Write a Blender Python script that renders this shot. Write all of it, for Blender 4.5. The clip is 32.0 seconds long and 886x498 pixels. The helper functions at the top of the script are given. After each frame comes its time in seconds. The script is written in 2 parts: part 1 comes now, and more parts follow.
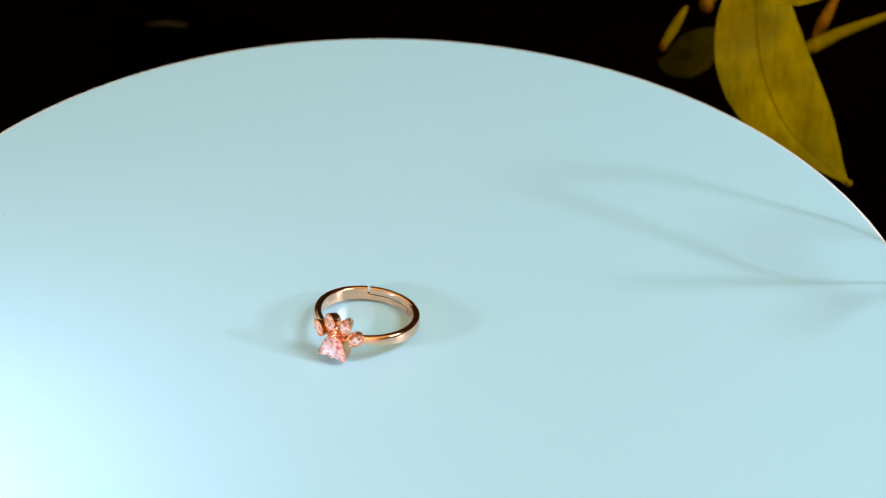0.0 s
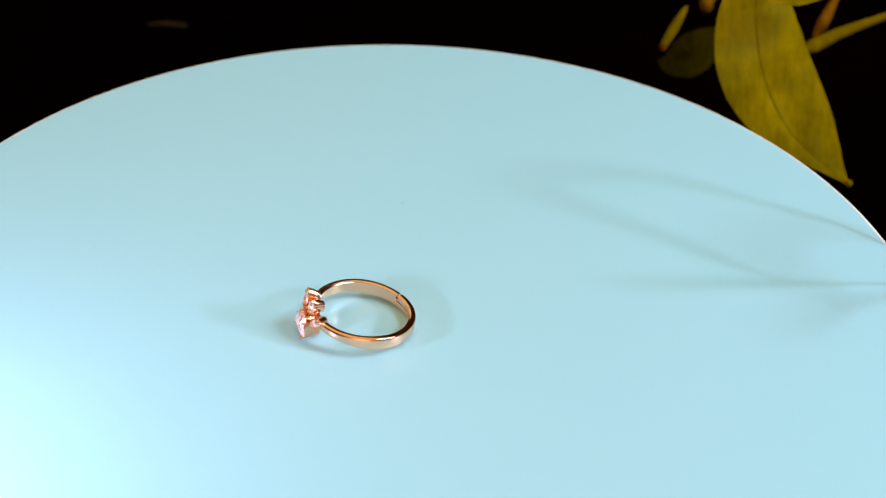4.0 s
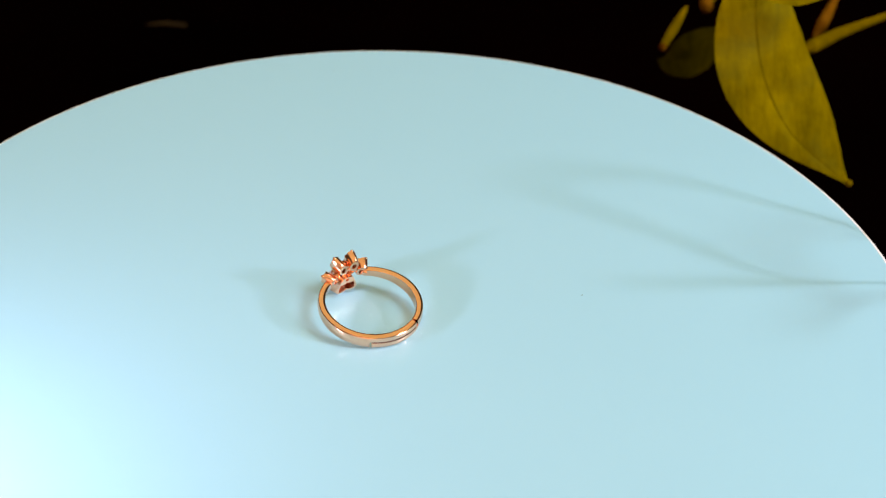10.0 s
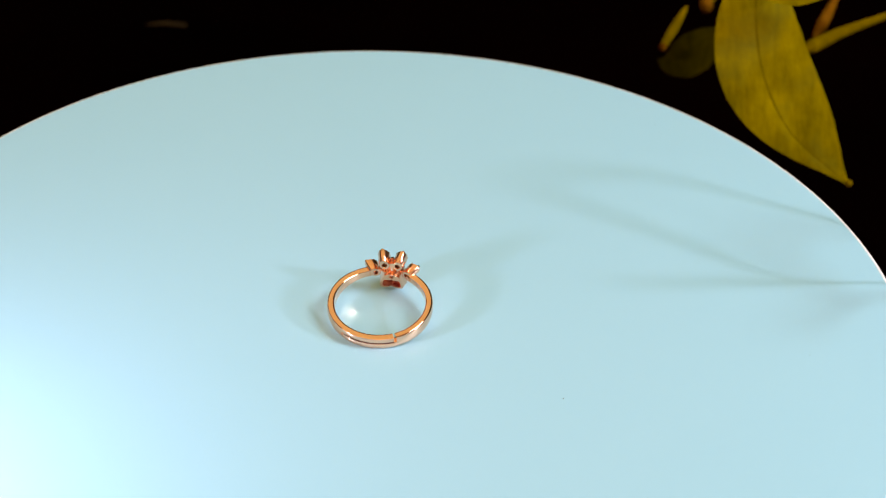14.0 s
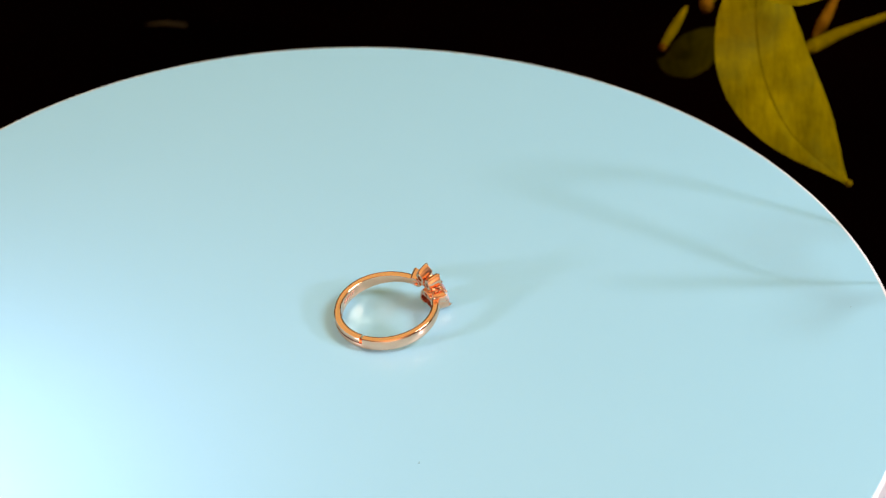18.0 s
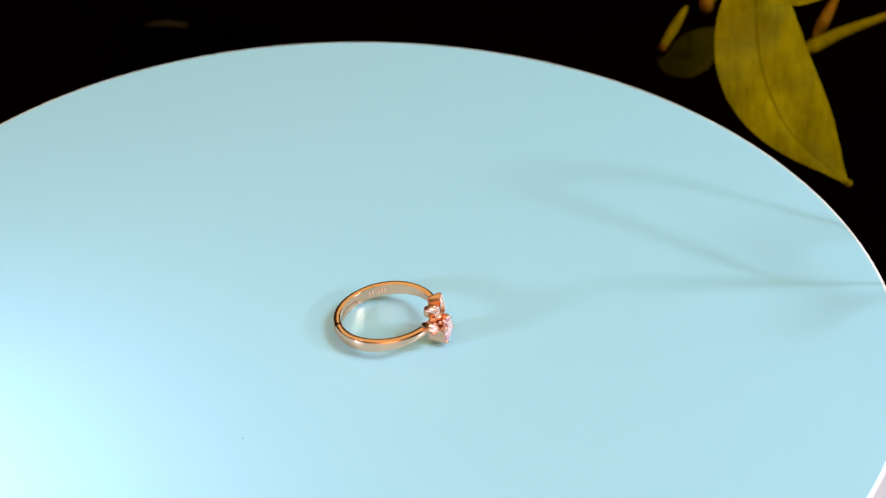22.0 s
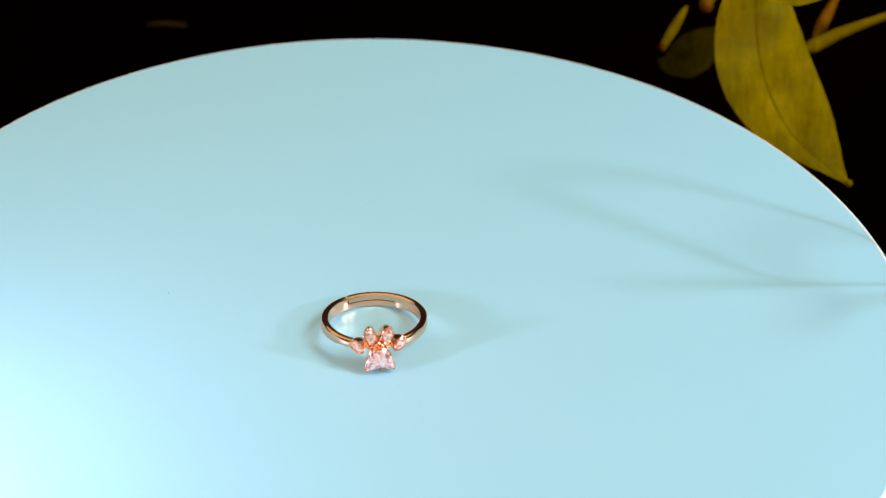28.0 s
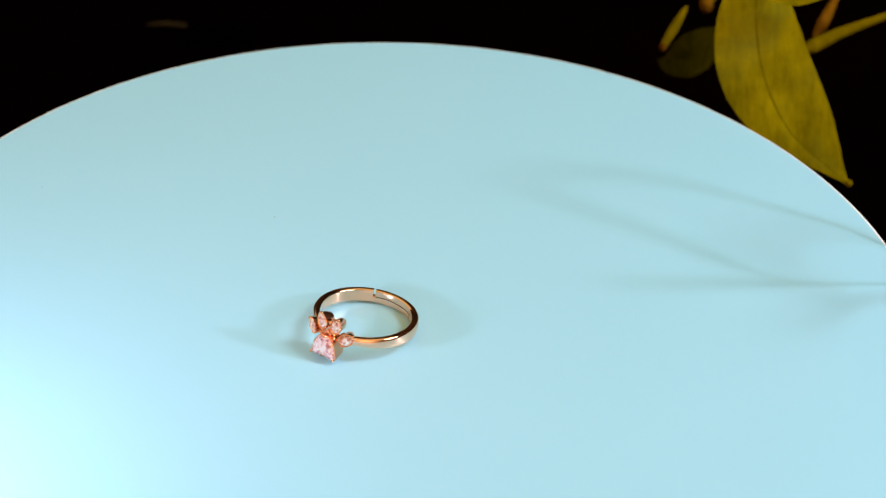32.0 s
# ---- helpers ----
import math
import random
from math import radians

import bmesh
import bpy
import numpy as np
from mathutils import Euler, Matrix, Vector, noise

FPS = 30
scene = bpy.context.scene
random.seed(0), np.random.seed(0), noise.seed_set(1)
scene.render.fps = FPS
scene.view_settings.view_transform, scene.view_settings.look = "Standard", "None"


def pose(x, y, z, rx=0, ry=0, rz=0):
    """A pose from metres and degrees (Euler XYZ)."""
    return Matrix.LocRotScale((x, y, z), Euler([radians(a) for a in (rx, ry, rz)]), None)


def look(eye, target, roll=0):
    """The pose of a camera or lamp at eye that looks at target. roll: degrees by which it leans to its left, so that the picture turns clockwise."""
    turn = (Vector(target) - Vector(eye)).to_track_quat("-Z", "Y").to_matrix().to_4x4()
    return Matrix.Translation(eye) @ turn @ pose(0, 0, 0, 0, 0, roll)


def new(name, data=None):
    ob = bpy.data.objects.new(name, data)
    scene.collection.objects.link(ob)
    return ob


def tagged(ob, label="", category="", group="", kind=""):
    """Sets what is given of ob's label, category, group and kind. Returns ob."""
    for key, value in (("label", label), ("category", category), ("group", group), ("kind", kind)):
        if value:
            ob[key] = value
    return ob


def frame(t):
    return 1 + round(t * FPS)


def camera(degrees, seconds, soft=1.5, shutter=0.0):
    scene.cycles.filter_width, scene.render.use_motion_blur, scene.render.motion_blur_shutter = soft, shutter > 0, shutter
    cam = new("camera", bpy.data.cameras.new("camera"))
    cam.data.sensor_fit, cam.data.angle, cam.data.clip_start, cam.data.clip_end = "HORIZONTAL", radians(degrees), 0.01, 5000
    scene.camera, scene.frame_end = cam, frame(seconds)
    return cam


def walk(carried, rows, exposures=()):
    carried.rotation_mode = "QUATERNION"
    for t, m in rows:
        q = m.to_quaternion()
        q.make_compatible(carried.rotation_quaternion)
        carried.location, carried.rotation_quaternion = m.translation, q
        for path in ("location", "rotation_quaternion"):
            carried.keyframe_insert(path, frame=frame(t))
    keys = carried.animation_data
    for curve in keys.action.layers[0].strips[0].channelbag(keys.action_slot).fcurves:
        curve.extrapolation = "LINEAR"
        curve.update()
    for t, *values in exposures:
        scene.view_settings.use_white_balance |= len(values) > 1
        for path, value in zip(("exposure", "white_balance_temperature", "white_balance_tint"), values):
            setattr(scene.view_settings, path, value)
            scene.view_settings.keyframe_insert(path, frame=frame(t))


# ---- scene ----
cam = camera(19.72, 32.0, 1.3)
cam.data.dof.use_dof = True
cam.data.dof.focus_distance, cam.data.dof.aperture_fstop = 0.47, 26.0
EYE = pose(0.0, -0.37324, 0.28603, 54.262, 0, -1.8713) @ pose(0, 0, 0, 0, 0, 1.2337)
walk(cam, [(0, EYE), (32.0, EYE)],
     [(0.0, 0.06, 6500, 10), (3.0, 0.06, 6100, 4), (6.0, 0.06, 6100, 4), (9.0, 0.06, 6300, 7), (13.0, 0.06, 6480, 10), (17.0, 0.06, 6380, 8),
      (20.0, 0.06, 6250, 6), (23.0, 0.06, 6080, 4), (32.0, 0.06, 6080, 3)])

scene.cycles.caustics_reflective, scene.cycles.blur_glossy, scene.cycles.sample_clamp_indirect = True, 0.12, 100.0
MM = 0.001
RATE = 11.528  # degrees a second, clockwise from above


def turned(t):
    """The platter's turn at t seconds, in degrees."""
    return -RATE * t


# ---- light ----
world = bpy.data.worlds.new("dim_room")
world.use_nodes = True
scene.world = world
world.node_tree.nodes["Background"].inputs[0].default_value = (0.9, 0.95, 1.0, 1)
world.node_tree.nodes["Background"].inputs[1].default_value = 0.12


def area_lamp(name, eye, target, width, height, watts, colour):
    data = bpy.data.lights.new(name, "AREA")
    data.shape, data.size, data.size_y = "RECTANGLE", width, height
    data.energy, data.color = watts, colour
    ob = new(name, data)
    ob.matrix_world = look(eye, target)
    return ob


area_lamp("key_softbox", (0.62, -0.11, 0.74), (0, 0.01, 0), 0.40, 0.36, 5.4, (0.96, 1.0, 1.03))
# unseen panel, added to stand for the warm surroundings mirrored in the gold
area_lamp("added_warm_panel", (-0.28, 0.30, 0.82), (-0.15, 0.12, 0), 1.50, 1.35, 4.40, (1.0, 0.74, 0.31))
area_lamp("desk_lamp_west", (-0.115, -0.066, 0.0445), (0, 0, 0), 0.010, 0.010, 0.108, (0.88, 0.79, 1.0))
area_lamp("desk_lamp_east", (0.42, -0.13, 0.192), (0, 0, 0), 0.036, 0.036, 0.88, (0.96, 0.84, 1.0))
# added unseen light behind the camera washes south wall and ceiling for gold's reflections
area_lamp("added_wall_wash", (0.10, -0.95, 0.50), (0.0, -1.9, 1.05), 0.30, 0.30, 38.0, (1.0, 0.80, 0.58))


# ---- materials ----
def material(name, colour, rough=0.5, metal=0.0, spec=0.5):
    m = bpy.data.materials.new(name)
    m.use_nodes = True
    b = m.node_tree.nodes["Principled BSDF"]
    b.inputs["Base Color"].default_value = (*colour, 1)
    b.inputs["Roughness"].default_value = rough
    b.inputs["Metallic"].default_value = metal
    b.inputs["Specular IOR Level"].default_value = spec
    return m, b


def node(m, kind, **values):
    n = m.node_tree.nodes.new(kind)
    for k, v in values.items():
        n.inputs[k.replace("_", " ")].default_value = v
    return n


def wire(m, a, out, b, to):
    m.node_tree.links.new(a.outputs[out], b.inputs[to])


def varied(m, b, low, high, scale, detail=4.0, bump=0.0, bump_scale=None, rough=None, spread=(0.3, 0.7)):
    """Colour between low and high by object-space noise, with fine relief."""
    co = node(m, "ShaderNodeTexCoord")
    n = node(m, "ShaderNodeTexNoise", Scale=scale, Detail=detail, Roughness=0.6)
    ramp = m.node_tree.nodes.new("ShaderNodeValToRGB")
    ramp.color_ramp.elements[0].color, ramp.color_ramp.elements[1].color = (*low, 1), (*high, 1)
    ramp.color_ramp.elements[0].position, ramp.color_ramp.elements[1].position = spread
    wire(m, co, "Object", n, "Vector")
    wire(m, n, "Fac", ramp, "Fac")
    wire(m, ramp, "Color", b, "Base Color")
    if rough:
        r = node(m, "ShaderNodeMapRange", To_Min=rough[0], To_Max=rough[1])
        n3 = node(m, "ShaderNodeTexNoise", Scale=scale * 0.4, Detail=3.0)
        wire(m, co, "Object", n3, "Vector")
        wire(m, n3, "Fac", r, "Value")
        wire(m, r, "Result", b, "Roughness")
    if bump:
        n2 = node(m, "ShaderNodeTexNoise", Scale=bump_scale or scale * 8, Detail=3.0)
        bp = node(m, "ShaderNodeBump", Strength=bump, Distance=0.0002)
        wire(m, co, "Object", n2, "Vector")
        wire(m, n2, "Fac", bp, "Height")
        wire(m, bp, "Normal", b, "Normal")
    return m


BLUE, b = material("satin_blue_acrylic", (0.385, 0.70, 0.86), 0.31, 0, 0.5)
varied(BLUE, b, (0.372, 0.686, 0.852), (0.392, 0.706, 0.872), 22, rough=(0.29, 0.33), bump=0.02, bump_scale=1800, spread=(0.0, 1.0))
WHITE, b = material("white_edge", (0.88, 0.88, 0.88), 0.45)
varied(WHITE, b, (0.89, 0.88, 0.88), (0.93, 0.92, 0.92), 120, rough=(0.4, 0.5))
GOLD, b = material("rose_gold", (0.95, 0.55, 0.38), 0.11, 1.0)
varied(GOLD, b, (1.0, 0.565, 0.375), (1.0, 0.60, 0.415), 400, rough=(0.02, 0.06), bump=0.03, bump_scale=2500)
CAST, b = material("cast_rose_gold", (1.0, 0.56, 0.39), 0.25, 1.0)
varied(CAST, b, (1.0, 0.54, 0.35), (1.0, 0.58, 0.385), 500, rough=(0.10, 0.20), bump=0.06, bump_scale=1800)
STAMPED, b = material("stamped_gold", (1.0, 0.62, 0.50), 0.55, 1.0)
varied(STAMPED, b, (0.9, 0.50, 0.38), (1.0, 0.70, 0.58), 2500)


SLIT_DARK, b = material("slit_dark", (0.10, 0.035, 0.02), 0.6)
varied(SLIT_DARK, b, (0.07, 0.022, 0.012), (0.14, 0.05, 0.03), 900)


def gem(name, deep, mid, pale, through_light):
    """A cut stone, its sparkle painted in as random deep and pale tints."""
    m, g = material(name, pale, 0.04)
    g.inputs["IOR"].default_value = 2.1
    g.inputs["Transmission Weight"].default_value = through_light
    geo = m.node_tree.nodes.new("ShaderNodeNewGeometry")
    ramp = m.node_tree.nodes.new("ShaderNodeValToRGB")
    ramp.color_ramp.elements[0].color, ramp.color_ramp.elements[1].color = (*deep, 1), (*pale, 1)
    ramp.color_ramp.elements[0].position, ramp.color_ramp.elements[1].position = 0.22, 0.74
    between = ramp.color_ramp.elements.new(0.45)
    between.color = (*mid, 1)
    # cell tints paint glints from inside the stone into the colour
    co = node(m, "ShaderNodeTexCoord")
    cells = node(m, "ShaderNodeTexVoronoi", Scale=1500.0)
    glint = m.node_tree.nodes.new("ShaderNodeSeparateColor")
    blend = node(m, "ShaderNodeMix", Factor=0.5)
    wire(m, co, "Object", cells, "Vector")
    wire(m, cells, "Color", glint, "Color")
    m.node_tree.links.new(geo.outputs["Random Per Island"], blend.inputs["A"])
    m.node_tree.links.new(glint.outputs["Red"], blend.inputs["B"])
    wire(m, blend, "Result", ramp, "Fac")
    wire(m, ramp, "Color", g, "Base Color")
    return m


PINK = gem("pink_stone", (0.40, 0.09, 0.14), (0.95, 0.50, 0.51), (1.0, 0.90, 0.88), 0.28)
CLEAR = gem("pale_stone", (0.40, 0.12, 0.06), (0.90, 0.50, 0.38), (1.0, 0.88, 0.82), 0.25)
BLACK, b = material("black_cloth", (0.001, 0.0006, 0.0006), 1.0, 0, 0.0)
varied(BLACK, b, (0.0001, 0.0001, 0.0001), (0.0022, 0.0002, 0.0001), 5, bump=0.3, bump_scale=900)
WALL, b = material("dark_paint", (0.03, 0.027, 0.025), 0.9)
varied(WALL, b, (0.025, 0.022, 0.02), (0.035, 0.03, 0.028), 3, bump=0.1)
PLASTER, b = material("warm_plaster", (0.55, 0.42, 0.30), 0.9)
varied(PLASTER, b, (0.50, 0.38, 0.27), (0.60, 0.46, 0.33), 3, bump=0.1)
BROWN, b = material("brown_paint", (0.14, 0.09, 0.06), 0.9)
varied(BROWN, b, (0.24, 0.15, 0.09), (0.30, 0.19, 0.12), 3, bump=0.1)
# darker copy of BROWN: shade put into the unseen north wall's colour
DIM, b = material("shaded_brown", (0.12, 0.07, 0.04), 0.9)
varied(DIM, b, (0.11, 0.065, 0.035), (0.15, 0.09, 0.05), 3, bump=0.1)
DUST, b = material("grey_dust", (0.25, 0.4, 0.45), 0.9)
varied(DUST, b, (0.2, 0.33, 0.38), (0.3, 0.45, 0.5), 2000)


def leaf_material(name, low, high, streak):
    """Mottled green with fine slanting streaks and a wrinkled skin."""
    m, b = material(name, high, 0.7, 0, 0.03)
    varied(m, b, low, high, 70, 8.0, rough=(0.6, 0.8))
    b.inputs["IOR"].default_value = 1.08
    b.inputs["Subsurface Weight"].default_value = 0.15
    b.inputs["Subsurface Radius"].default_value = (0.002, 0.002, 0.0006)
    co = node(m, "ShaderNodeTexCoord")
    turn = node(m, "ShaderNodeMapping", Rotation=(0, 0.5, 0.6), Scale=(900, 110, 260))
    fine = node(m, "ShaderNodeTexNoise", Scale=1.0, Detail=4.0, Roughness=0.6)
    wire(m, co, "Object", turn, "Vector")
    wire(m, turn, "Vector", fine, "Vector")
    shade = node(m, "ShaderNodeMapRange", From_Min=0.3, From_Max=0.7, To_Min=1 - streak, To_Max=1 + streak)
    wire(m, fine, "Fac", shade, "Value")
    mix = m.node_tree.nodes.new("ShaderNodeVectorMath")
    mix.operation = "MULTIPLY"
    source = b.inputs["Base Color"].links[0].from_socket
    m.node_tree.links.new(source, mix.inputs[0])
    m.node_tree.links.new(shade.outputs["Result"], mix.inputs[1])
    m.node_tree.links.new(mix.outputs["Vector"], b.inputs["Base Color"])
    # greener patches where the yellow has not spread
    broad = node(m, "ShaderNodeTexNoise", Scale=55.0, Detail=5.0, Roughness=0.65)
    wire(m, co, "Object", broad, "Vector")
    amount = node(m, "ShaderNodeMapRange", From_Min=0.5, From_Max=0.72, To_Min=0.0, To_Max=0.6)
    wire(m, broad, "Fac", amount, "Value")
    green = m.node_tree.nodes.new("ShaderNodeMix")
    green.data_type = "RGBA"
    colour_in = [i for i in green.inputs if i.type == "RGBA"]
    colour_in[1].default_value = (low[0] * 0.75, low[1] * 1.15, low[1] * 0.12, 1)
    m.node_tree.links.new(amount.outputs["Result"], green.inputs["Factor"])
    m.node_tree.links.new(mix.outputs["Vector"], colour_in[0])
    m.node_tree.links.new([o for o in green.outputs if o.type == "RGBA"][0], b.inputs["Base Color"])
    bp = node(m, "ShaderNodeBump", Strength=0.5, Distance=0.0004)
    wire(m, fine, "Fac", bp, "Height")
    wire(m, bp, "Normal", b, "Normal")
    return m


LEAF = leaf_material("olive_leaf", (0.12, 0.088, 0.0), (0.29, 0.215, 0.0), 0.15)
# darkened copy of the olive leaf, with the shade put into its colour
LEAF_SHADED = leaf_material("shaded_leaf", (0.005, 0.004, 0.0), (0.040, 0.029, 0.0), 0.35)
VEIN, b = material("leaf_vein", (0.07, 0.052, 0.0), 0.8, 0, 0.02)
varied(VEIN, b, (0.09, 0.066, 0.0), (0.15, 0.11, 0.0), 200)
STEM, b = material("pale_stem", (0.18, 0.12, 0.01), 0.75, 0, 0.05)
varied(STEM, b, (0.075, 0.048, 0.0), (0.20, 0.132, 0.0), 90, bump=0.2, bump_scale=600)
BUD, b = material("red_bud", (0.2, 0.05, 0.01), 0.75, 0, 0.04)
varied(BUD, b, (0.05, 0.010, 0.0), (0.24, 0.105, 0.004), 150, bump=0.2, bump_scale=600)

for m in (VEIN, STEM, BUD):
    m.node_tree.nodes["Principled BSDF"].inputs["IOR"].default_value = 1.06
TWIG, b = material("dry_twig", (0.05, 0.03, 0.008), 0.8, 0, 0.1)
varied(TWIG, b, (0.015, 0.009, 0.002), (0.04, 0.025, 0.006), 300)


# ---- mesh helpers ----
def part(name, bm, mat, parent=None, label="", smooth=True, crease=0.6):
    me = bpy.data.meshes.new(name)
    bmesh.ops.recalc_face_normals(bm, faces=bm.faces)
    for e in bm.edges:
        if len(e.link_faces) == 2 and e.calc_face_angle(0) > crease:
            e.smooth = False
    bm.to_mesh(me)
    bm.free()
    me.materials.append(mat)
    if smooth:
        me.polygons.foreach_set("use_smooth", [True] * len(me.polygons))
    ob = new(name, me)
    ob.parent = parent
    if label:
        tagged(ob, label)
    return ob


def lathe(profile, n=96, centre=(0, 0, 0), closed=False):
    """Turns (radius, z) pairs about the z axis."""
    bm = bmesh.new()
    rings = []
    for r, z in profile:
        if r == 0:
            rings.append([bm.verts.new((centre[0], centre[1], centre[2] + z))])
        else:
            rings.append([bm.verts.new((centre[0] + r * math.cos(2 * math.pi * i / n), centre[1] + r * math.sin(2 * math.pi * i / n), centre[2] + z)) for i in range(n)])
    pairs = list(zip(rings, rings[1:])) + ([(rings[-1], rings[0])] if closed else [])
    for a, c in pairs:
        for i in range(n):
            j = (i + 1) % n
            vs = [a[i % len(a)], a[j % len(a)], c[j % len(c)], c[i % len(c)]]
            vs = list(dict.fromkeys(vs))
            if len(vs) > 2:
                bm.faces.new(vs)
    return bm


def loft(loops, cap_start=True, cap_end=True, closed=True):
    """Skins equal-length loops of points."""
    bm = bmesh.new()
    rows = [[bm.verts.new(p) for p in loop] for loop in loops]
    n = len(rows[0])
    for a, c in zip(rows, rows[1:]):
        for i in range(n if closed else n - 1):
            j = (i + 1) % n
            bm.faces.new((a[i], a[j], c[j], c[i]))
    if cap_start:
        bm.faces.new(rows[0][::-1])
    if cap_end:
        bm.faces.new(rows[-1])
    return bm


def moved(bm, m):
    bmesh.ops.transform(bm, matrix=m, verts=bm.verts)
    return bm


def bead(r, where, squash=1.0, seg=10):
    bm = bmesh.new()
    bmesh.ops.create_uvsphere(bm, u_segments=seg, v_segments=seg // 2 + 1, radius=r)
    return moved(bm, Matrix.Translation(where) @ Matrix.Diagonal((squash, 1, 1, 1)))


def tube(points, radii, n=8):
    """A round rod along points, with a radius at each."""
    pts = [Vector(p) for p in points]
    loops = []
    for i, p in enumerate(pts):
        d = (pts[min(i + 1, len(pts) - 1)] - pts[max(i - 1, 0)]).normalized()
        side = d.cross(Vector((0, 0, 1)) if abs(d.z) < 0.9 else Vector((1, 0, 0))).normalized()
        up = side.cross(d)
        loops.append([p + radii[i] * (math.cos(a) * side + math.sin(a) * up) for a in (2 * math.pi * k / n for k in range(n))])
    return loft(loops)


# ---- the room and the table ----
def box(x0, x1, y0, y1, z0, z1):
    bm = bmesh.new()
    bmesh.ops.create_cube(bm, size=1)
    return moved(bm, Matrix.Translation(((x0 + x1) / 2, (y0 + y1) / 2, (z0 + z1) / 2)) @ Matrix.Diagonal((x1 - x0, y1 - y0, z1 - z0, 1)))


TABLE_Z = -0.075
# unseen room surfaces, coloured for what the gold should reflect
for name, dims in (("wall_north", (-2, 2, 1.9, 2.0, -0.8, 1.8)), ("wall_south", (-2, 2, -2.0, -1.9, -0.8, 1.8)),
                   ("wall_east", (2.0, 2.1, -2, 2, -0.8, 1.8)), ("wall_west", (-2.1, -2.0, -2, 2, -0.8, 1.8)),
                   ("floor", (-2.1, 2.1, -2, 2, -0.9, -0.8)), ("ceiling", (-2.1, 2.1, -2, 2, 1.8, 1.9))):
    tagged(part(name, box(*dims), PLASTER if name in ("wall_south", "ceiling") else WALL if name == "floor" else DIM if name == "wall_north" else BROWN, smooth=False), "unseen wall with shade put into its dark brown colour" if name == "wall_north" else "plain room surface in dim light", name.split("_")[0], kind="structure")

table = tagged(new("table"), "black cloth covered table under the turntable", "table")
table.location = (0, 0, TABLE_Z)
top = box(-0.7, 0.7, -0.5, 0.6, -0.03, 0)
bmesh.ops.bevel(top, geom=top.edges[:], offset=0.004, segments=2, affect="EDGES")
part("tabletop", top, BLACK, table)
for x in (-0.62, 0.62):
    for y in (-0.43, 0.53):
        part("leg", box(x - 0.025, x + 0.025, y - 0.025, y + 0.025, -0.8 - TABLE_Z, -0.03), BLACK, table)

# ---- turntable ----
CENTRE = (-0.002943 * math.cos(3.8978), -0.002943 * math.sin(3.8978), 0)
R = 0.1
turntable = tagged(new("turntable"), "round pale blue satin display turntable with a thin white edge", "turntable")
part("platter", lathe([(0, -0.0006), (R - 0.0012, -0.0006), (R - 0.0009, 0), (R - 0.0003, -0.0001), (R, -0.0004), (R, -0.0130), (R - 0.0010, -0.0140), (0, -0.0140)], 192, CENTRE), WHITE, turntable, "thick white platter with a rounded edge")
part("top_sheet", lathe([(0, 0.0001), (R * 0.5, 0.0001), (R - 0.00080, 0.0001), (R - 0.00072, 0), (R - 0.00072, -0.0004), (0, -0.0004)], 192, CENTRE), BLUE, turntable, "pale blue satin top sheet")
tagged(part("pedestal", lathe([(0, TABLE_Z), (0.072, TABLE_Z), (0.075, TABLE_Z + 0.002), (0.075, -0.022), (0.072, -0.018), (0.02, -0.017), (0.02, -0.0150), (0, -0.0150)], 96), WALL), "dark round pedestal standing under the turntable", "pedestal")


def dust(name, x, y, r):
    sp = part(name, bead(r, (0, 0, 0)), DUST, turntable)
    sp.location = (x, y, r * 0.3)


# ---- the ring ----
TILT = 9.7
HEAD = 237.2
RING_AT = (-0.00143, -0.00154)
ring = tagged(new("ring"), "rose gold paw ring with pink heart stone on the turntable", "ring")
LEAN = pose(0, 0, 4.13 * MM, 0.7, -TILT, 0)
MMS = Matrix.Diagonal((MM, MM, MM, 1))


def gold(name, bm, parent=None, mat=GOLD, label="", smooth=True):
    """A part of the ring from millimetres: x to the head's face, z up."""
    return part(name, moved(bm, LEAN @ MMS), mat, parent or ring, label, smooth)


def section(top, bottom):
    """The band's outline (radius, height): flat inside, softly rounded on top, gently domed outside."""
    h = top - bottom
    return [(8.56, bottom), (9.06, bottom - 0.04), (9.53, bottom), (9.64, bottom + 0.05 * h), (9.74, bottom + 0.22 * h), (9.80, bottom + 0.5 * h), (9.74, top - 0.22 * h),
            (9.64, top - 0.05 * h), (9.53, top - 0.01), (9.32, top + 0.045), (9.06, top + 0.06), (8.80, top + 0.045), (8.56, top - 0.01), (8.45, top - 0.05 * h), (8.42, top - 0.3 * h), (8.42, bottom + 0.3 * h), (8.45, bottom + 0.05 * h)]


def arc(a0, a1, top, bottom, n):
    loops = []
    for k in range(n + 1):
        a = a0 + (a1 - a0) * k / n
        f = max(0.0, min(1.0, (abs(math.degrees(math.atan2(math.sin(a), math.cos(a)))) - 15) / 90))  # slimmer towards the head
        c = (top + bottom) / 2
        slim = 0.58 + 0.42 * f * f * (3 - 2 * f)
        loops.append([(r * math.cos(a), r * math.sin(a), c + (z - c) * slim) for r, z in section(top, bottom)])
    return loft(loops)


BAND = 2.40
GAP = radians(32)
# each arm ends in a half-width tongue that slides along the other's
gold("band_arm", arc(radians(25), math.pi - GAP, 0, -BAND, 44))
gold("band_arm", arc(-radians(25), -(math.pi - GAP), 0, -BAND, 44))
gold("tongue", arc(math.pi - GAP, math.pi + GAP - 0.05, 0, -BAND / 2 + 0.035, 20))
gold("tongue", arc(math.pi - GAP + 0.04, math.pi + GAP, -BAND / 2 - 0.035, -BAND, 20))
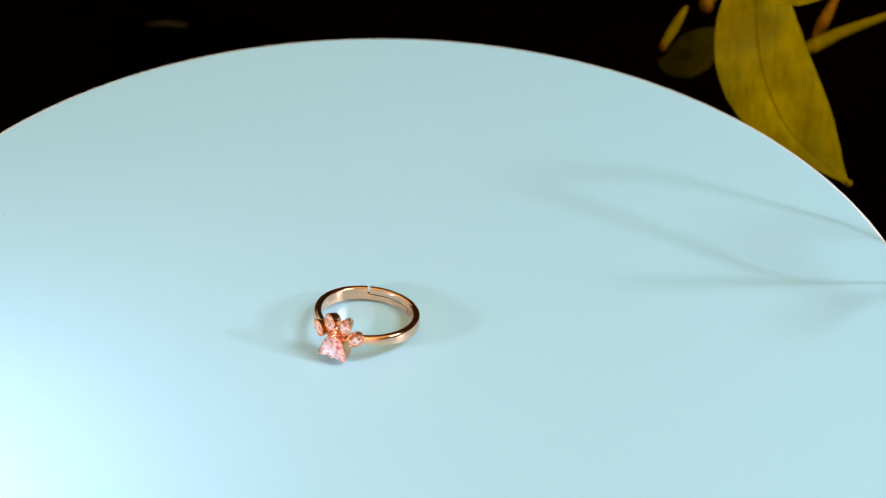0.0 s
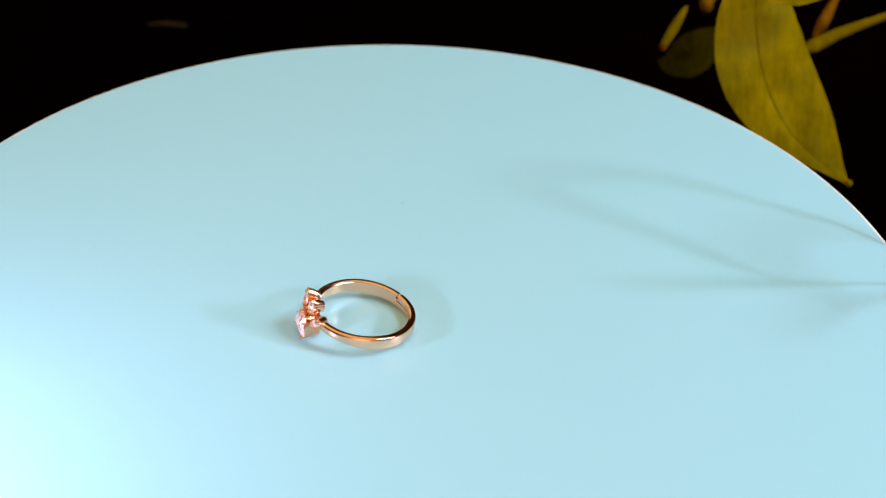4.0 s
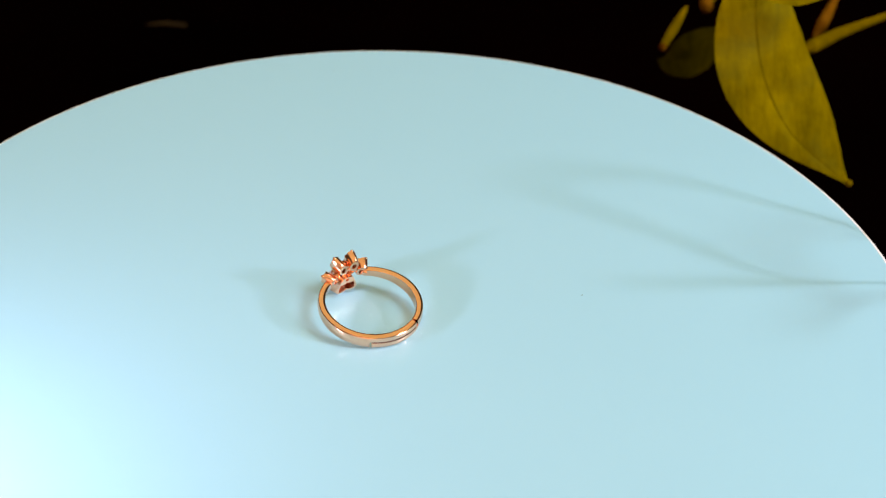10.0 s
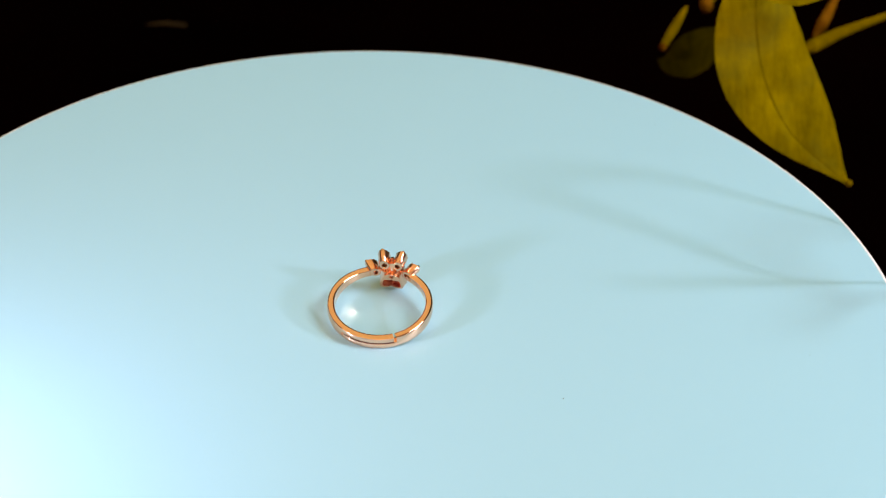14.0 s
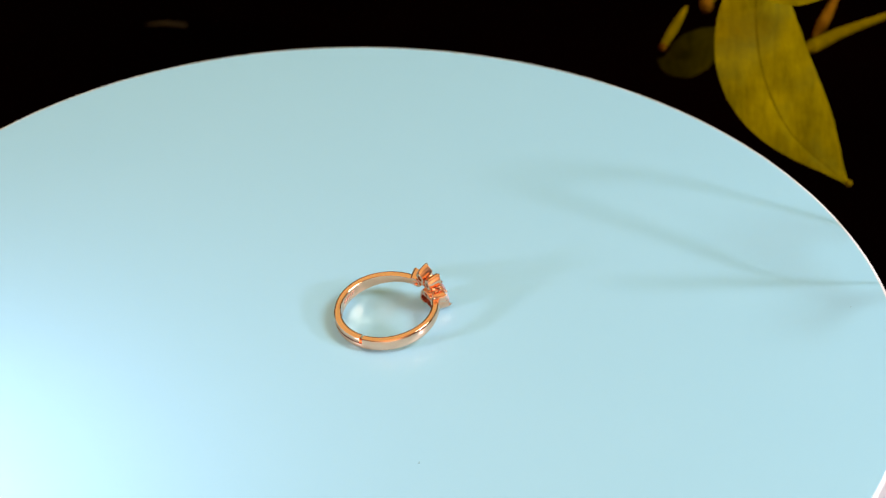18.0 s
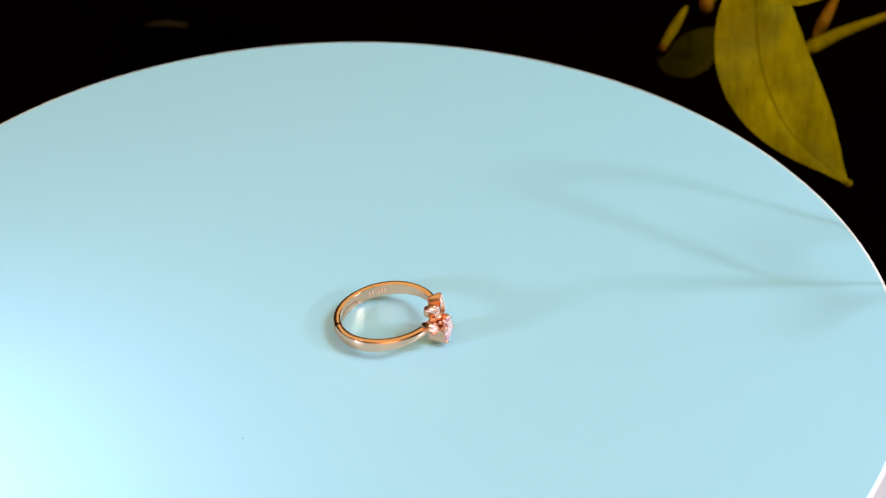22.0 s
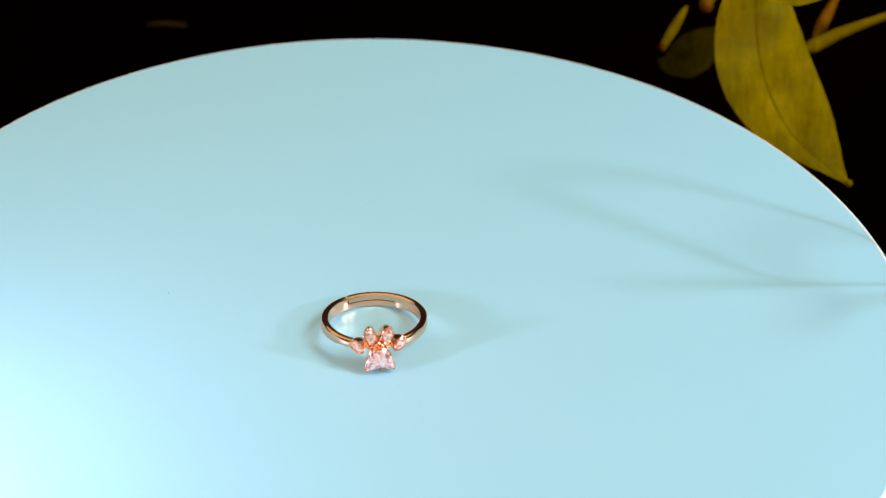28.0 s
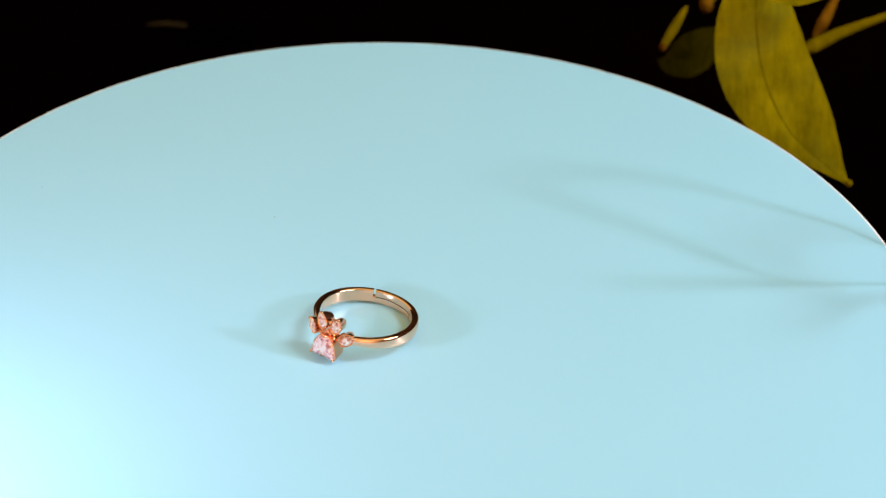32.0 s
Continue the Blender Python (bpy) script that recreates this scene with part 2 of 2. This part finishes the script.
# added strip that fills and darkens the slit between the tongues
slit = [[(r * math.cos(a), r * math.sin(a), z - BAND / 2) for r, z in ((8.46, 0.032), (9.755, 0.032), (9.755, -0.032), (8.46, -0.032))]
        for a in (math.pi - GAP + 0.05 + k * (2 * GAP - 0.1) / 20 for k in range(21))]
gold("joint", loft(slit), mat=SLIT_DARK, label="dark strip filling the slit")


def marquise(length, width, n=24, point=0.75):
    out = []
    for k in range(n):
        a = 2 * math.pi * k / n
        z = math.cos(a) * length / 2
        out.append((math.copysign(abs(math.sin(a)) ** (1 / point), math.sin(a)) * width / 2, z))
    return out


def heart(width, height, n=36):
    """A paw pad: a heart upside down, domed above, two low lobes with a notch between."""
    half = ((0, 1.0), (0.30, 0.95), (0.58, 0.70), (0.78, 0.25), (0.91, -0.25), (0.99, -0.66), (0.93, -0.93), (0.64, -1.0), (0.30, -0.93), (0, -0.77))
    line = [(x * width / 2, z * height / 2) for x, z in half]
    line += [(-x, z) for x, z in line[-2:0:-1]]
    size = len(line)
    out = []
    for k in range(n):
        f = k / n * size
        a, g = int(f), f - int(f)
        p0, p1, p2, p3 = (line[(a + q) % size] for q in (-1, 0, 1, 2))
        out.append(tuple(0.5 * (2 * p1[c] + (p2[c] - p0[c]) * g + (2 * p0[c] - 5 * p1[c] + 4 * p2[c] - p3[c]) * g * g + (3 * p1[c] - p0[c] - 3 * p2[c] + p3[c]) * g ** 3) for c in (0, 1)))
    return out


def shell(outline, depths, scales, wall):
    """An open setting: outline scaled at each depth, with a wall."""
    outer = [[(d, y * k, z * k) for y, z in outline] for d, k in zip(depths, scales)]
    inner = [[(d, y * (k - wall), z * (k - wall * 0.8)) for y, z in outline] for d, k in zip(depths, scales)]
    loops = outer + inner[::-1]
    return loft(loops + [outer[0]], False, False)


def cut(outline, girdle, table_scale, crown, depth):
    """A faceted stone: table, crown, girdle, pavilion, culet."""
    n = len(outline)
    bm = bmesh.new()
    gird = [bm.verts.new((girdle, y, z)) for y, z in outline]
    low = [bm.verts.new((girdle - 0.12, y, z)) for y, z in outline]
    half = [bm.verts.new((girdle + crown * 0.62, y * (table_scale + 1) * 0.52, z * (table_scale + 1) * 0.52)) for y, z in outline[::2]]
    tab = [bm.verts.new((girdle + crown, y * table_scale, z * table_scale)) for y, z in outline[1::2]]
    pav = [bm.verts.new((girdle - depth * 0.55, y * 0.5, z * 0.5)) for y, z in outline[1::2]]
    tip = bm.verts.new((girdle - depth, 0, 0))
    m = n // 2
    for i in range(n):
        bm.faces.new((gird[i], gird[(i + 1) % n], low[(i + 1) % n], low[i]))
    for i in range(m):
        j = (i + 1) % m
        bm.faces.new((half[i], gird[2 * i], gird[2 * i + 1]))
        bm.faces.new((half[i], gird[2 * i + 1], half[j]))
        bm.faces.new((half[j], gird[2 * i + 1], gird[(2 * i + 2) % n]))
        bm.faces.new((half[i], half[j], tab[i]))
        bm.faces.new((half[j], tab[j], tab[i]))
        bm.faces.new((low[2 * i], low[2 * i + 1], pav[i]))
        bm.faces.new((low[2 * i + 1], low[(2 * i + 2) % n], pav[i]))
        bm.faces.new((low[(2 * i + 2) % n], pav[j], pav[i]))
        bm.faces.new((pav[i], pav[j], tip))
    heart_of_it = bm.verts.new((girdle + crown * 1.35, 0, 0))
    for i in range(m):
        bm.faces.new((tab[i], tab[(i + 1) % m], heart_of_it))
    bmesh.ops.split_edges(bm, edges=bm.edges[:])
    return bm


# the paw sits a little askew on the arms
ASKEW = Matrix.Translation((9.5, 0, -0.50)) @ Matrix.Rotation(radians(3.5), 4, "Z") @ Matrix.Translation((-9.5, 0, 1))


def put(name, bm, m, parent, mat=GOLD, smooth=True, label=""):
    """A part of the paw."""
    return gold(name, moved(bm, ASKEW @ m), parent, mat, label, smooth)


def toe_cup(shape, size):
    """A deep cup: a rounded rim, straight walls that close to a back plate with a round hole."""
    rows = ((0.30, 0.90, 0.92, 0), (0.42, 0.98, 0.98, 0), (0.34, 1.04, 1.03, 0), (0.10, 1.03, 1.02, 0), (-0.9, 0.95, 0.92, -0.06), (-1.7, 0.86, 0.78, -0.12), (-1.95, 0.80, 0.70, -0.14),
            (-2.02, 0.70, 0.62, -0.16), (-2.02, 0.47, 0.36, -0.25), (-1.96, 0.42, 0.31, -0.25), (-1.55, 0.42, 0.31, -0.25), (-1.3, 0.62, 0.55, -0.12), (-0.2, 0.76, 0.80, 0), (0.22, 0.82, 0.85, 0))
    loops = [[(d * size, y * across, z * along + slip) for y, z in shape] for d, across, along, slip in rows]
    return loft(loops + [loops[0]], False, False)


# four toes: across, up, out, lean, yaw round the band, size
for w, v, u, lean, yaw, size in ((1.55, 0.72, 10.1, -15, 8, 1.0), (-1.55, 0.72, 10.1, 15, -8, 1.0),
                                 (3.80, -1.35, 9.65, -47, 24, 0.95), (-3.80, -1.35, 9.65, 47, -24, 0.95)):
    m = Matrix.Translation((u, w, v)) @ Matrix.Rotation(radians(yaw), 4, "Z") @ Matrix.Rotation(radians(lean), 4, "X")
    shape = marquise(3.4 * size, 2.25 * size, 28, 0.88)
    cup = put("toe_setting", toe_cup(shape, size), m, ring, CAST, label="deep rose gold toe cup with a rounded tip")
    put("toe_stone", cut([(y * 0.82, z * 0.80 - 0.08) for y, z in shape], 0.22, 0.5, 0.42, 1.1), m, cup, CLEAR, False, "pale pink faceted toe stone")
    put("cap", bead(0.36, (0.30, 0, 1.46 * size), 1.2), m, cup)
    for side in (-1, 1):
        put("claw", bead(0.19, (0.40, side * 0.98 * size, 0.35 * size), 1.3), m, cup)
        put("claw", bead(0.22, (0.36, side * 0.60 * size, -1.12 * size), 1.3), m, cup)

# the heart pad
m = Matrix.Translation((11.25, 0, -3.55))
pad = heart(5.7, 4.5, 44)
seat = put("heart_setting", shell(pad, (0.05, -0.05, -1.1, -2.8, -3.1), (0.96, 1.0, 0.93, 0.80, 0.77), 0.15), m, ring, CAST, label="rose gold heart-shaped setting with an open back")
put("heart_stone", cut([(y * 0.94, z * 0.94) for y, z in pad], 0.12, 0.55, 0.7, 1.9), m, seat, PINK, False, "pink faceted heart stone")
for y, z in ((2.45, -1.95), (-2.45, -1.95), (1.72, 0.75), (-1.72, 0.75), (0.35, 2.3), (-0.35, 2.3), (0, -1.75)):
    put("claw", bead(0.29, (0.26, y, z * 0.96), 1.5), m, seat)
for y, z in ((2.45, -1.9), (-2.45, -1.9), (1.70, 0.75), (-1.70, 0.75)):
    put("prong", tube([(-3.0, y * 0.74, z * 0.74), (-1.0, y * 0.92, z * 0.92), (0.3, y, z * 0.96)], [0.18, 0.20, 0.22]), m, seat)

# a plate closes the upper half of the pad's back; a web fills the middle of the paw
def plate(corners, thick, bevel=0.14):
    bm = loft([[(x, y, z) for y, z in corners] for x in (-thick / 2, thick / 2)])
    bmesh.ops.recalc_face_normals(bm, faces=bm.faces)
    bmesh.ops.bevel(bm, geom=bm.edges[:], offset=bevel, segments=2, affect="EDGES")
    return bm


for sign in (-1, 1):
    put("back_plate", plate([(sign * y, z) for y, z in ((0.03, 0.10), (1.9, -0.15), (1.35, 0.9), (0.5, 1.9), (0.36, 0.95), (0.03, 0.7))], 0.5, 0.1), m @ Matrix.Translation((-2.75, 0, 0)), seat, CAST)
put("web", plate([(-1.6, -0.9), (0, -1.0), (1.6, -0.9), (1.0, 0.3), (0.32, 0.9), (-0.32, 0.9), (-1.0, 0.3)], 0.9), Matrix.Translation((9.55, 0, -0.55)), ring, CAST)
# bars that join toes, pad and arms
for pts in (((9.0, 1.0, -0.5), (9.3, 0.5, -1.2), (9.5, 0.2, -1.7)), ((9.0, -1.0, -0.5), (9.3, -0.5, -1.2), (9.5, -0.2, -1.7)),
            ((8.7, 2.3, -1.0), (9.1, 1.8, -1.7), (9.4, 1.5, -2.3)), ((8.7, -2.3, -1.0), (9.1, -1.8, -1.7), (9.4, -1.5, -2.3)),
            ((8.3, 3.7, -1.1), (8.5, 2.9, -1.1), (8.8, 2.2, -1.1)), ((8.3, -3.7, -1.1), (8.5, -2.9, -1.1), (8.8, -2.2, -1.1)),
            ((10.0, 0, 0.9), (9.6, 0, -0.4), (9.2, 0, -1.6))):
    put("bridge", tube(pts, [0.34, 0.36, 0.34]), Matrix(), ring, CAST)
for w, v in ((0, -0.35), (0.55, -0.75), (-0.55, -0.75), (1.5, -1.35), (-1.5, -1.35)):
    put("bead", bead(0.33, (10.5, w, v - 0.3)), Matrix(), ring)

for sign in (-1, 1):
    gold("shoulder", tube([(7.9, sign * 4.15, -1.2), (8.25, sign * 3.7, -1.2), (8.6, sign * 3.4, -1.3), (8.8, sign * 3.2, -1.3)], [0.80, 0.86, 0.70, 0.40], 14), ring, CAST)

# worn stamp inside the band, unreadable
for k in range(6):
    a = math.pi - radians(52 + 4.0 * k)
    bar = box(-0.03, 0.02, -0.16, 0.16, -0.38, 0.38)
    bmesh.ops.transform(bar, matrix=Matrix.Translation((8.39 * math.cos(a), 8.39 * math.sin(a), -1.15)) @ Matrix.Rotation(a, 4, "Z"), verts=bar.verts)
    gold("stamp_bar", bar, ring, STAMPED, smooth=False)


# ---- the plant ----
plant = tagged(new("plant"), "potted plant with olive-green pointed leaves beside the turntable", "plant")


VIEW = pose(0, 0, 0, 54.26, 0, -1.87) @ pose(0, 0, 0, 0, 0, 1.23)


def bezier(a, b, c, d, f):
    g = 1 - f
    return [g ** 3 * p + 3 * g * g * f * q + 3 * g * f * f * r + f ** 3 * t for p, q, r, t in zip(a, b, c, d)]


def leaf(where, spine, left, right, mat, n=28, curl=0.10, veins=True):
    """A pointed blade hanging at where: a curved spine and half widths along it, in millimetres, cupped and rippled."""
    m = Matrix.Translation(where) @ VIEW @ MMS
    bm = bmesh.new()
    rows, mids, grid = [], [], []
    steps = [i / (len(left) - 1) for i in range(len(left))]
    for i in range(n + 1):
        f = i / n
        p, q = bezier(*spine, f), bezier(*spine, min(1, f + 0.01))
        o = bezier(*spine, max(0, f - 0.01))
        d = Vector((q[0] - o[0], q[1] - o[1], 0)).normalized()
        side = Vector((-d.y, d.x, 0))
        wl, wr = float(np.interp(f, steps, left)), float(np.interp(f, steps, right))
        mid = Vector((p[0], p[1], 2.0 * math.sin(math.pi * f)))
        row = []
        for k in range(-6, 7):
            s = k / 6
            w = wr if s > 0 else wl
            height = -curl * w * s * s + 0.025 * w * math.sin(11 * f + 3 * s) * abs(s) - (0.35 if k == 0 else 0)
            row.append(mid + side * (s * w) + Vector((0, 0, height)))
        rows.append([bm.verts.new(m @ v) for v in row])
        mids.append(m @ (mid + Vector((0, 0, -0.1))))
        grid.append([m @ (v + Vector((0, 0, 0.02))) for v in row])
    for a, c in zip(rows, rows[1:]):
        for k in range(12):
            bm.faces.new((a[k], a[k + 1], c[k + 1], c[k]))
    bmesh.ops.recalc_face_normals(bm, faces=bm.faces)
    bmesh.ops.solidify(bm, geom=bm.faces[:], thickness=0.0003)
    blade = part("leaf", bm, mat, plant)
    part("midrib", tube(mids, [0.00036 * (1 - 0.7 * i / n) for i in range(n + 1)], 6), VEIN if veins else mat, blade)
    if veins:
        for k in range(2, n - 7, 3):
            for sign in (-1, 1):
                pts = [grid[min(n, k + (q * 7) // 5)][6 + sign * q] for q in range(6)]
                part("vein", tube(pts, [0.00022, 0.0002, 0.00017, 0.00014, 0.0001, 0.00006], 5), VEIN, blade)
    return blade


# the broad leaf whose tip hangs behind the turntable
leaf((0.1037, 0.0877, -0.0278), ((-18.9, 53.1), (-23.2, 28.7), (-18.3, 10.4), (0, 0)),
     (1.6, 4.8, 7.6, 9.2, 9.8, 9.2, 7.6, 5.4, 3.0, 1.1, 0.2), (1.4, 4.6, 8.0, 9.8, 10.7, 11.2, 11.2, 10.6, 9.0, 5.6, 0.2), LEAF)
part("leaf_tip", bead(0.0009, (0.1039, 0.0877, -0.0278)), STEM, plant)
# a leaf behind it, shade put into its colour; the underside of one above
leaf((0.0687, 0.1565, -0.0384), ((15.5, 6.5), (10, 4), (4, -3), (0, 0)), (1.5, 3.5, 4.6, 4.2, 2.4, 0.2), (1.5, 4.2, 5.5, 5.2, 3.0, 0.2), LEAF_SHADED, veins=False)
leaf((0.0990, 0.1033, 0.0112), ((-22, 3), (-14, 1.5), (-6, -0.5), (0, 0.3)), (0.5, 2.5, 3.6, 3.4, 1.8, 0.1), (0.5, 2.5, 3.6, 3.4, 1.8, 0.1), LEAF, veins=False)
leaf((0.0350, 0.1649, -0.0257), ((6, 8), (4, 6), (2, 3), (0, 0)), (0.3, 1.2, 1.6, 1.2, 0.1), (0.3, 1.2, 1.6, 1.2, 0.1), LEAF, veins=False)
# pale stalks, sheaths and buds
part("stalk", tube([(0.0985, 0.1262, -0.0168), (0.1000, 0.1270, -0.0166), (0.108, 0.1345, -0.0172), (0.120, 0.1435, -0.0180), (0.140, 0.1556, -0.0175), (0.185, 0.165, -0.012), (0.215, 0.15, -0.02)],
                   [0.0008, 0.0017, 0.0013, 0.0008, 0.0007, 0.0011, 0.0016], 10), STEM, plant, "pale yellow stalk")
part("sheath", tube([(0.1030, 0.1405, -0.0222), (0.1048, 0.1424, -0.0202), (0.1064, 0.1441, -0.0177), (0.1080, 0.1459, -0.0152), (0.110, 0.148, -0.012)], [0.0005, 0.0015, 0.0013, 0.0009, 0.0004]), BUD, plant, "reddish pointed sheath")
part("sheath", tube([(0.0663, 0.1317, -0.0198), (0.0668, 0.1328, -0.0196), (0.0695, 0.1383, -0.0187), (0.0720, 0.1435, -0.0175), (0.0732, 0.1457, -0.0171)], [0.0004, 0.0010, 0.0012, 0.0008, 0.0003]), STEM, plant, "pale pointed sheath with a red tip")
part("bud", bead(0.0010, (0.0663, 0.1317, -0.0198), 1.0), BUD, plant, "small red bud")
part("bud", bead(0.0021, (0.0777, 0.1456, -0.0165), 0.8), BUD, plant, "small red bud")
part("stalk", tube([(0.0777, 0.1456, -0.0165), (0.095, 0.160, -0.004), (0.13, 0.172, 0.006), (0.19, 0.160, 0.0), (0.215, 0.15, -0.02)], [0.0008, 0.0010, 0.0012, 0.0015, 0.0018]), STEM, plant)
part("stalk", tube([(0.083, 0.137, 0.016), (0.10, 0.142, 0.022), (0.14, 0.150, 0.022), (0.19, 0.150, 0.01), (0.215, 0.15, -0.02)], [0.0008, 0.0010, 0.0012, 0.0015, 0.0018]), STEM, plant)
part("stalk", tube([(0.041, 0.170, -0.018), (0.06, 0.185, -0.008), (0.12, 0.19, 0.0), (0.19, 0.165, -0.005), (0.215, 0.15, -0.02)], [0.0007, 0.0010, 0.0012, 0.0015, 0.0018]), STEM, plant)
# unseen long stalks towards the lamp, added to cast streak shadows on the platter
part("stalk", tube([(0.0962, 0.0147, 0.034), (0.0969, 0.0216, 0.031), (0.0987, 0.0267, 0.026), (0.0999, 0.0283, 0.0205), (0.1008, 0.0279, 0.013), (0.1015, 0.0274, 0.006), (0.1055, 0.0228, 0.004), (0.15, 0.03, 0.006), (0.205, 0.08, 0.004), (0.22, 0.135, -0.02)],
                   [0.0007, 0.0011, 0.0011, 0.0009, 0.0006, 0.0004, 0.0004, 0.0005, 0.0012, 0.0022]), STEM, plant)
part("stalk", tube([(0.0962, 0.0147, 0.034), (0.0966, 0.0146, 0.0315), (0.0965, 0.0121, 0.0245), (0.0971, 0.01, 0.02), (0.097, 0.0075, 0.016), (0.0971, 0.0064, 0.0135), (0.0976, 0.0062, 0.0095)],
                   [0.0007, 0.0012, 0.0012, 0.0011, 0.0008, 0.0006, 0.0003]), STEM, plant)
part("stalk", tube([(0.0929, -0.0057, 0.0255), (0.095, -0.0026, 0.021), (0.0955, 0.0024, 0.015), (0.0976, 0.0062, 0.0095), (0.1035, 0.0102, 0.004), (0.16, 0.025, 0.004), (0.215, 0.08, 0), (0.225, 0.135, -0.02)],
                   [0.0006, 0.0010, 0.0009, 0.0005, 0.0003, 0.0005, 0.0012, 0.0022]), STEM, plant)
part("trunk", tube([(0.22, 0.14, -0.012), (0.222, 0.143, -0.03), (0.225, 0.145, -0.05)], [0.003, 0.004, 0.005], 10), STEM, plant)
part("pot", lathe([(0, 0), (0.026, 0), (0.027, 0.001), (0.033, 0.033), (0.035, 0.034), (0.035, 0.039), (0.032, 0.039), (0.031, 0.032), (0, 0.031)], 40, (0.225, 0.145, TABLE_Z)), WALL, plant, "dark plant pot")

# small bits lying on the cloth
P_TWIG = [(-0.063, 0.2325, TABLE_Z + 0.0006), (-0.058, 0.232, TABLE_Z + 0.0014), (-0.052, 0.2315, TABLE_Z + 0.0010)]
tagged(part("twig", tube(P_TWIG, [0.0002, 0.0005, 0.0006]), TWIG), "dry yellowish twig lying on black cloth", "twig")

for x, y, r in ((-0.0248, 0.0312, 0.00016), (-0.0721, 0.0340, 0.00012), (-0.0763, -0.0460, 0.00012)):
    dust("dust_speck", x, y, r)


def play(t):
    """The loose bearing: the platter sinks and tips a little as it turns, in the room's frame."""
    times = (0, 1, 2, 3, 6, 9, 17, 20, 23, 25, 28, 29, 30, 31, 32)
    sink = float(np.interp(t, times, (-0.49, -0.45, 0.0, 0.25, 0.14, 0.0, 0.0, 0.03, 0.08, 0.11, 0.28, 0.28, 0.28, 0.15, 0.16)))
    tip = float(np.interp(t, times, (-0.22, -0.25, -0.13, 0.0, 0.0, 0.0, 0.0, 0.0, 0.0, 0.0, 0.0, -0.02, -0.09, -0.25, -0.27)))
    return pose(0, 0, -sink * MM, tip, 0, 0) @ pose(0, 0, 0, 0, 0, turned(t)) @ pose(0, 0, 0, 0.076, 0.126, 0)


def motions():
    rows = [0.5 * k for k in range(65)]
    walk(turntable, [(t, play(t)) for t in rows])
    walk(ring, [(t, play(t) @ pose(RING_AT[0], RING_AT[1], 0, 0, 0, HEAD)) for t in rows])


motions()
